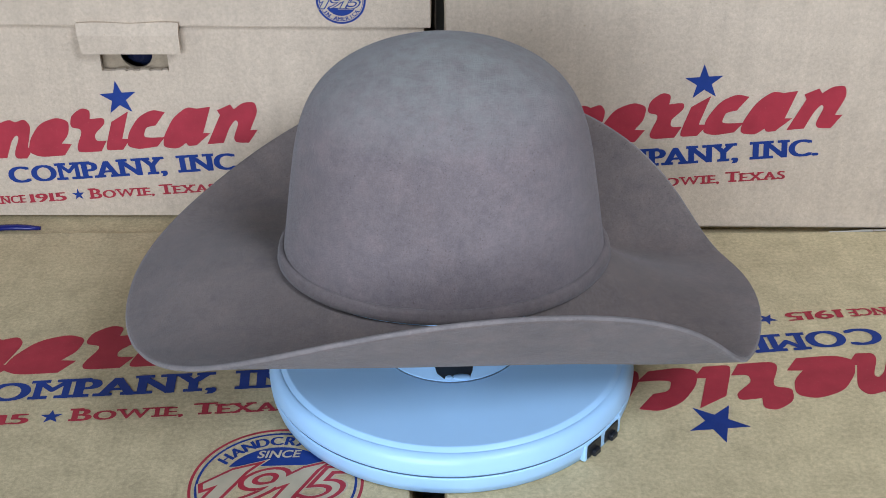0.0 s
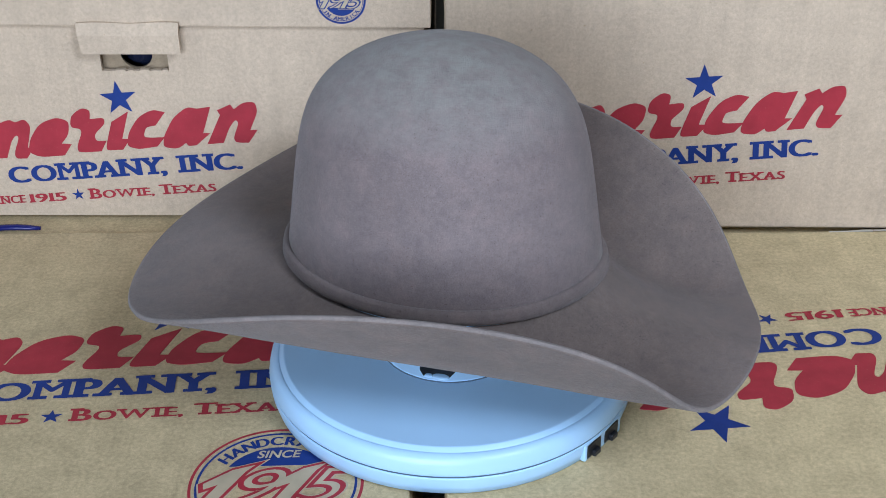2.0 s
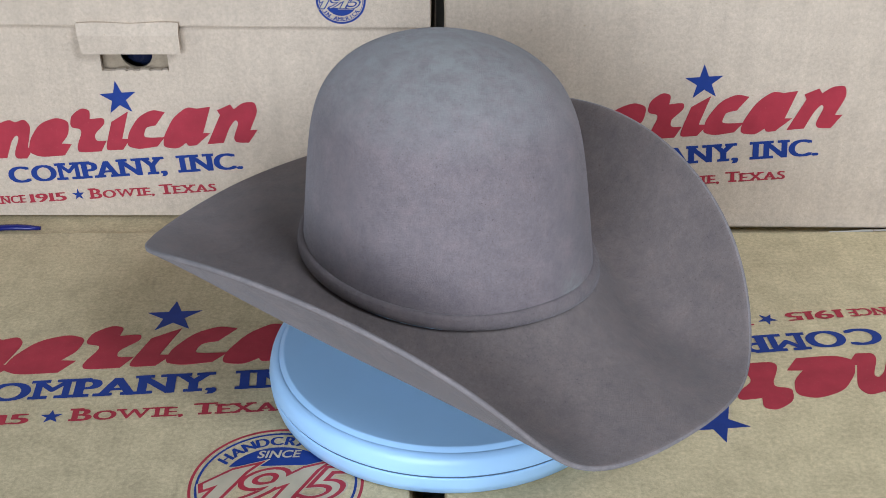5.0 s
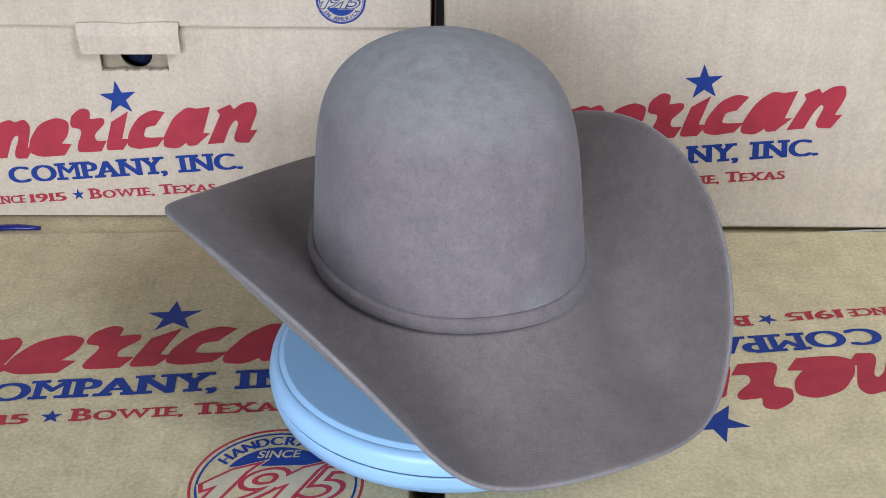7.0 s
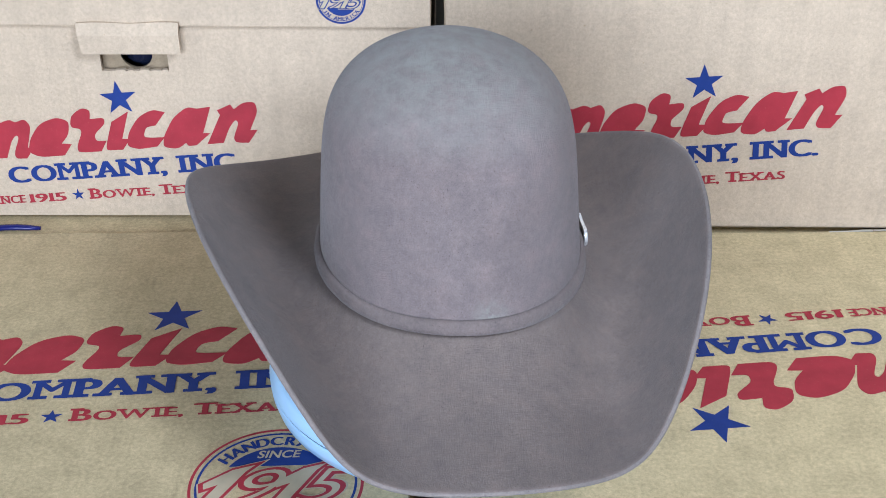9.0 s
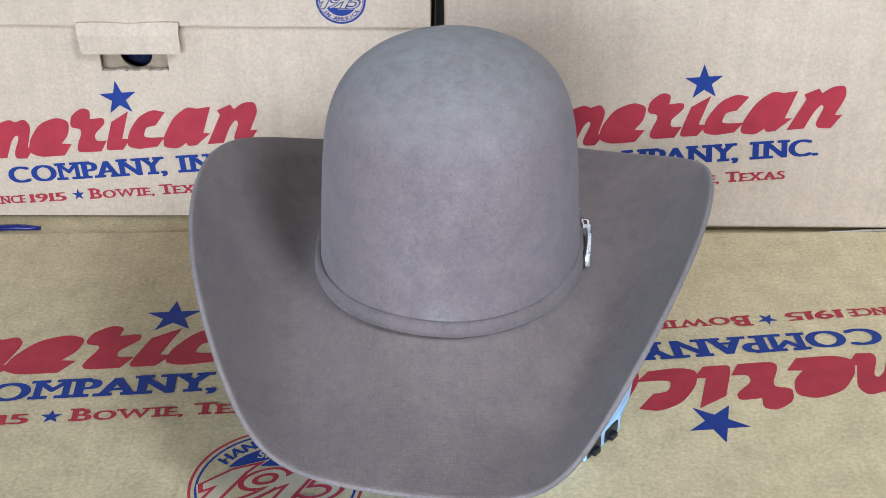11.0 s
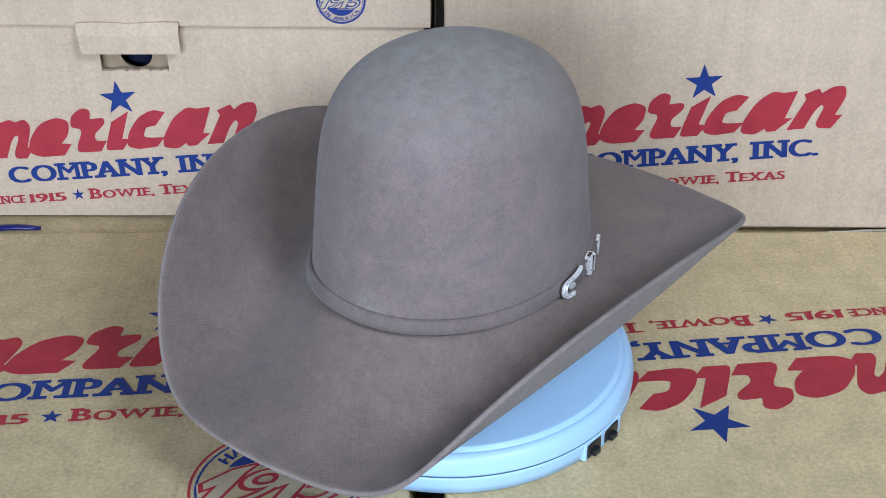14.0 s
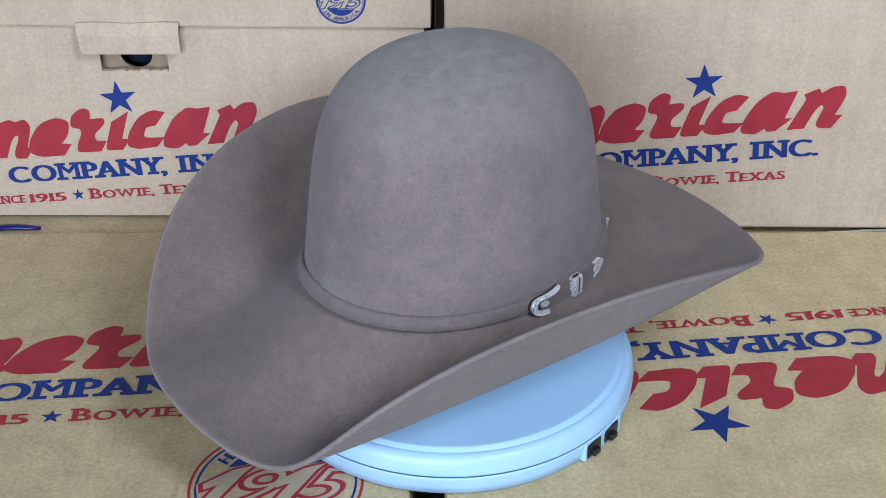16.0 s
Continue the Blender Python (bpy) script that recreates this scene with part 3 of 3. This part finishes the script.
def build_hat():
    hat = new("cowboy_hat")
    n = 180
    # brim: one felt sheet with a rounded edge
    bm = bmesh.new()
    ss = [i / 40 for i in range(41)]
    t = 0.0031 / U
    up, dn = [], []
    for s in ss:
        up.append([brim_point(2 * math.pi * i / n, s) for i in range(n)])
    def normal(j, i):
        a = up[min(j + 1, 40)][i] - up[max(j - 1, 0)][i]
        b = up[j][(i + 1) % n] - up[j][i - 1]
        return a.cross(b).normalized()
    nor = [[normal(j, i) for i in range(n)] for j in range(41)]
    vu = [[bm.verts.new(up[j][i]) for i in range(n)] for j in range(41)]
    vd = [[bm.verts.new(up[j][i] - nor[j][i] * t) for i in range(n)] for j in range(41)]
    edge = []
    for i in range(n):
        out = (up[40][i] - up[39][i]).normalized()
        edge.append(bm.verts.new(up[40][i] - nor[40][i] * t * 0.5 + out * t * 0.35))
    for j in range(40):
        for i in range(n):
            k = (i + 1) % n
            bm.faces.new((vu[j][i], vu[j][k], vu[j + 1][k], vu[j + 1][i]))
            bm.faces.new((vd[j][i], vd[j + 1][i], vd[j + 1][k], vd[j][k]))
    for i in range(n):
        k = (i + 1) % n
        bm.faces.new((vu[40][i], vu[40][k], edge[k], edge[i])).material_index = 1
        bm.faces.new((edge[i], edge[k], vd[40][k], vd[40][i])).material_index = 1
        bm.faces.new((vu[0][i], vd[0][i], vd[0][k], vu[0][k]))
    to_hat(bm)
    brim = part("brim", bm, FELT, hat, "taupe felt brim with rolled-up sides and dipped ends", True)
    brim.data.materials.append(FELT_EDGE)
    # crown: outer and inner shell
    bm = bmesh.new()
    m = 48
    levels = [1 - (1 - i / m) ** 1.8 for i in range(m + 1)]
    shells = []
    for g in (0.0, -0.006):
        rings = []
        for s in levels[:-1]:
            rings.append([bm.verts.new(crown_point(2 * math.pi * i / n, s, g) + Vector((0, 0, g * s))) for i in range(n)])
        for a, b in zip(rings, rings[1:]):
            for i in range(n):
                k = (i + 1) % n
                bm.faces.new((a[i], a[k], b[k], b[i]))
        tip = bm.verts.new((0, 0, ZB + CH + g))
        for i in range(n):
            bm.faces.new((rings[-1][i], rings[-1][(i + 1) % n], tip))
        shells.append(rings)
    for i in range(n):
        k = (i + 1) % n
        bm.faces.new((shells[0][0][i], shells[1][0][i], shells[1][0][k], shells[0][0][k]))
    to_hat(bm)
    part("crown", bm, FELT_CROWN_LIT, hat, "tall rounded open crown in taupe felt", True)
    # band with a fold line
    bm = bmesh.new()
    prof = [(-0.0010, 0.0046), (0.0048, 0.0040), (0.0066, 0.0046), (0.0066, 0.0100), (0.0060, 0.0160), (0.0048, 0.0182), (0.0024, 0.0194), (-0.0010, 0.0196)]
    rings = []
    for g, z in prof:
        rings.append([bm.verts.new(((CA + g - 0.135 * z) * math.cos(2 * math.pi * i / n), (CB + g - 0.058 * z) * math.sin(2 * math.pi * i / n), foot(2 * math.pi * i / n) + z - 0.0008)) for i in range(n)])
    for a, b in zip(rings, rings[1:] + rings[:1]):
        for i in range(n):
            k = (i + 1) % n
            bm.faces.new((a[i], a[k], b[k], b[i]))
    to_hat(bm)
    band = part("hat_band", bm, FELT_BAND, hat, "narrow self-felt hat band", True)

    # silver buckle set: pieces bent round the band, in degrees of the hat and heights
    BOW = ((0, 0), (0, 0.7), (0.10, 1), (0.24, 1), (0.30, 0.66), (0.60, 0.66), (0.66, 1), (0.86, 1), (1, 0.6), (1, 0))

    def strip(bm, outline, inner=None, lift=0.0072, thick=0.0035, section=((0, 0), (0, 0.7), (1, 1), (1, 0))):
        """A plate bent round the crown: outline of (degrees, height) points."""
        def at(d, z, o):
            a = radians(d)
            nx, ny = math.cos(a) / CA, math.sin(a) / CB
            l = math.hypot(nx, ny)
            return Vector((CA * math.cos(a) + nx / l * o, CB * math.sin(a) + ny / l * o, foot(a) + z - 0.0008))
        if inner is None:
            lo = [bm.verts.new(at(d, z, lift)) for d, z in outline]
            hi = [bm.verts.new(at(d, z, lift + thick)) for d, z in outline]
            bm.faces.new(hi)
            bm.faces.new(lo[::-1])
            c = len(lo)
            for i in range(c):
                bm.faces.new((lo[i], lo[(i + 1) % c], hi[(i + 1) % c], hi[i]))
        else:
            c = len(outline)
            A = [[bm.verts.new(at(d + (e - d) * f, z + (y - z) * f, lift + thick * o)) for (d, z), (e, y) in zip(outline, inner)] for f, o in section]
            for p, q in zip(A, A[1:] + A[:1]):
                for i in range(c - 1):
                    bm.faces.new((p[i], p[i + 1], q[i + 1], q[i]))
            bm.faces.new([r[0] for r in A])
            bm.faces.new([r[-1] for r in A][::-1])
        return at

    # overlaid strap between buckle and tip
    bm = bmesh.new()
    top = [(-92 + 31 * i / 16, 0.0205 - 0.0030 * (i / 16)) for i in range(17)]
    low = [(-92 + 31 * i / 16, 0.0005 + 0.0030 * (i / 16)) for i in range(17)]
    strip(bm, low + top[::-1], None, 0.0055, 0.0030)
    to_hat(bm)
    part("strap", bm, FELT_STRAP, band, "short felt strap through the buckle")
    # buckle: a bow open towards the strap, with flared ends
    bm = bmesh.new()
    outer, inner = [], []
    k = 24
    for i in range(k + 1):
        f = i / k
        ang = radians(90 + 180 * f)
        flare = abs(2 * f - 1) ** 3
        dip = 0.0042 if f < 0.5 else 0.0005
        reach = 6.0 if f < 0.5 else 2.0
        d = -91.0 + 5.4 * math.cos(ang) + reach * flare
        h = 0.0105 + (0.0155 - dip * math.sin(math.pi * flare)) * math.sin(ang)
        outer.append((d, h))
        inner.append((-90.7 + 3.3 * math.cos(ang) + (reach - 0.2) * flare, 0.0105 + (0.0105 - dip * 0.95 * math.sin(math.pi * flare)) * math.sin(ang)))
    strip(bm, outer, inner, 0.0078, 0.0040, BOW)
    to_hat(bm)
    rim = bmesh.new()
    strip(rim, [(d - 0.5, 0.0105 + (z - 0.0105) * 1.06) for d, z in outer], [(d + 0.4, 0.0105 + (z - 0.0105) * 0.92) for d, z in inner], 0.0060, 0.0020)
    to_hat(rim)
    buckle = part("buckle", bm, SILVER, band, "engraved silver buckle")
    part("buckle_edge", rim, LEATHER, buckle, "darkened edge of the buckle")
    bm = bmesh.new()
    strip(bm, [(-92.6, 0.0088), (-90.6, 0.0072), (-89.6, 0.0088), (-89.3, 0.0105), (-89.6, 0.0122), (-90.6, 0.0138), (-92.6, 0.0122)], None, 0.0088, 0.0030)
    to_hat(bm)
    part("prong", bm, SILVER, buckle)
    # keeper
    bm = bmesh.new()
    strip(bm, [(-77.8, -0.0012), (-73.8, -0.0012), (-73.5, 0.0105), (-73.8, 0.0228), (-77.8, 0.0228), (-78.1, 0.0105)], None, 0.0040, 0.0072)
    for d0 in (-77.6, -74.6):
        strip(bm, [(d0, 0.0), (d0 + 0.7, 0.0), (d0 + 0.7, 0.0215), (d0, 0.0215)], None, 0.0112, 0.0018)
    to_hat(bm)
    keeper = part("keeper", bm, SILVER, band, "engraved silver keeper loop")
    bm = bmesh.new()
    for d0, d1 in ((-76.8, -76.4), (-75.2, -74.8)):
        strip(bm, [(d0, 0.001), (d1, 0.001), (d1, 0.0205), (d0, 0.0205)], None, 0.0110, 0.0008)
    strip(bm, [(-77.3, 0.0226), (-74.3, 0.0226), (-74.3, 0.0231), (-77.3, 0.0231)], None, 0.0056, 0.0040)
    to_hat(bm)
    part("engraved_line", bm, LEATHER, keeper, "blackened engraved lines")
    # tip
    bm = bmesh.new()
    strip(bm, [(-64.3, 0.0010), (-59.5, 0.0020), (-56.5, 0.0075), (-55.8, 0.0105), (-56.5, 0.0135), (-59.5, 0.0190), (-64.3, 0.0200), (-63.2, 0.0155), (-64.4, 0.0105), (-63.2, 0.0055)],
          None, 0.0058, 0.0042)
    to_hat(bm)
    part("strap_tip", bm, SILVER, band, "engraved silver strap tip")
    bm = bmesh.new()
    strip(bm, [(-29.4, 0.0060), (-27.8, 0.0060), (-28.6, 0.0130), (-30.2, 0.0215), (-31.8, 0.0215)], None, 0.0040, 0.0034)
    to_hat(bm)
    part("band_clasp", bm, SILVER, band, "small silver clasp")
    # sweatband inside
    bm = bmesh.new()
    for i in range(n):
        a, b = 2 * math.pi * i / n, 2 * math.pi * (i + 1) / n
        q = []
        for ang, z in ((a, 0.0), (b, 0.0), (b, 0.045), (a, 0.045)):
            q.append(bm.verts.new(((CA - 0.012 - 0.2 * z) * math.cos(ang), (CB - 0.012 - 0.12 * z) * math.sin(ang), ZB - 0.004 + z)))
        bm.faces.new(q)
    bmesh.ops.remove_doubles(bm, verts=bm.verts, dist=1e-6)
    bmesh.ops.solidify(bm, geom=list(bm.faces), thickness=0.002)
    to_hat(bm)
    part("sweatband", bm, LEATHER, hat, "dark leather sweatband", True)
    return tagged(hat, "taupe felt cowboy hat with open crown and silver buckle", "hat")


FELT_STRAP = felt("taupe_felt_strap", (0.150, 0.123, 0.117))
LEATHER = plastic("dark_leather", (0.035, 0.025, 0.02), 0.5)


def build_stand():
    """The pale hollow stand under the crown, with a ragged dark cut-out near its foot."""
    st = new("hat_stand")
    bm = bmesh.new()
    n = 96
    base = 0.0326
    top_z = (ZB + CH - 0.0065) * U
    prof = [(0.0, base), (0.0470, base), (0.0470, base + 0.0005), (0.0480, base + 0.0006), (0.0480, base + 0.0011), (0.0477, base + 0.0014), (0.0185, base + 0.0014), (0.0170, base + 0.0030),
            (0.0165, base + 0.045), (0.0200, base + 0.12), (0.0420, top_z - 0.025), (0.036, top_z - 0.006), (0.020, top_z - 0.0008), (0.0, top_z)]
    lathe(bm, prof, n)
    bmesh.ops.remove_doubles(bm, verts=bm.verts, dist=1e-5)
    part("pedestal", bm, WHITE_PLASTIC, st, "pale plastic pedestal with a round foot", True)
    # thin ring added to paint the contact shade round the foot
    bm = bmesh.new()
    lathe(bm, [(0.0470, base), (0.0487, base), (0.0487, base + 0.0004), (0.0470, base + 0.0004)], n, True)
    part("foot_shade", bm, GAP_SHADE, st, "thin dark ring coloured as shade under the foot", True)
    face = pose(0, 0, base + 0.0014, 0, 0, 96)
    # no hole is cut: a dark plate on the foot paints its shade
    bm = bmesh.new()
    plate(bm, [(0.0190, -0.0150), (0.0390, -0.0125), (0.0452, -0.0085), (0.0455, 0.0), (0.0450, 0.0085), (0.0380, 0.0110), (0.0190, 0.0140)], 0, 0.0006, face)
    part("cut_out_shade", bm, DARK, st, "ragged dark plate painted as the shade inside a cut-out")
    bm = bmesh.new()
    for y, half, deep in ((-0.0050, 0.0030, 0.0022), (0.0030, 0.0062, 0.0032)):
        g = bmesh.ops.create_uvsphere(bm, u_segments=16, v_segments=8, radius=1.0)["verts"]
        for v in g:
            v.co = face @ Vector((0.0452 - 0.3 * deep + v.co.x * deep, y + v.co.y * half, 0.0002 + v.co.z * 0.0010 * (1 + 0.15 * math.sin(v.co.y * 9))))
    part("torn_rim", bm, WHITE_PLASTIC, st, "torn pale edge of the cut-out", True)
    return tagged(st, "pale plastic hat stand with a ragged cut-out on the turntable", "hat stand")


cowboy_hat = build_hat()
hat_stand = build_stand()


def motions():
    times = [i * 0.5 for i in range(33)]
    walk(cowboy_hat, [(t, pose(AXIS[0], AXIS[1], 0, 0, 0, PHI0 + TURN * t)) for t in times])
    walk(hat_stand, [(t, pose(AXIS[0], AXIS[1], 0, 0, 0, PHI0 + TURN * t)) for t in times])
    walk(platter, [(t, pose(0, 0, 0, 0, 0, PHI0 + TURN * t)) for t in times])


motions()
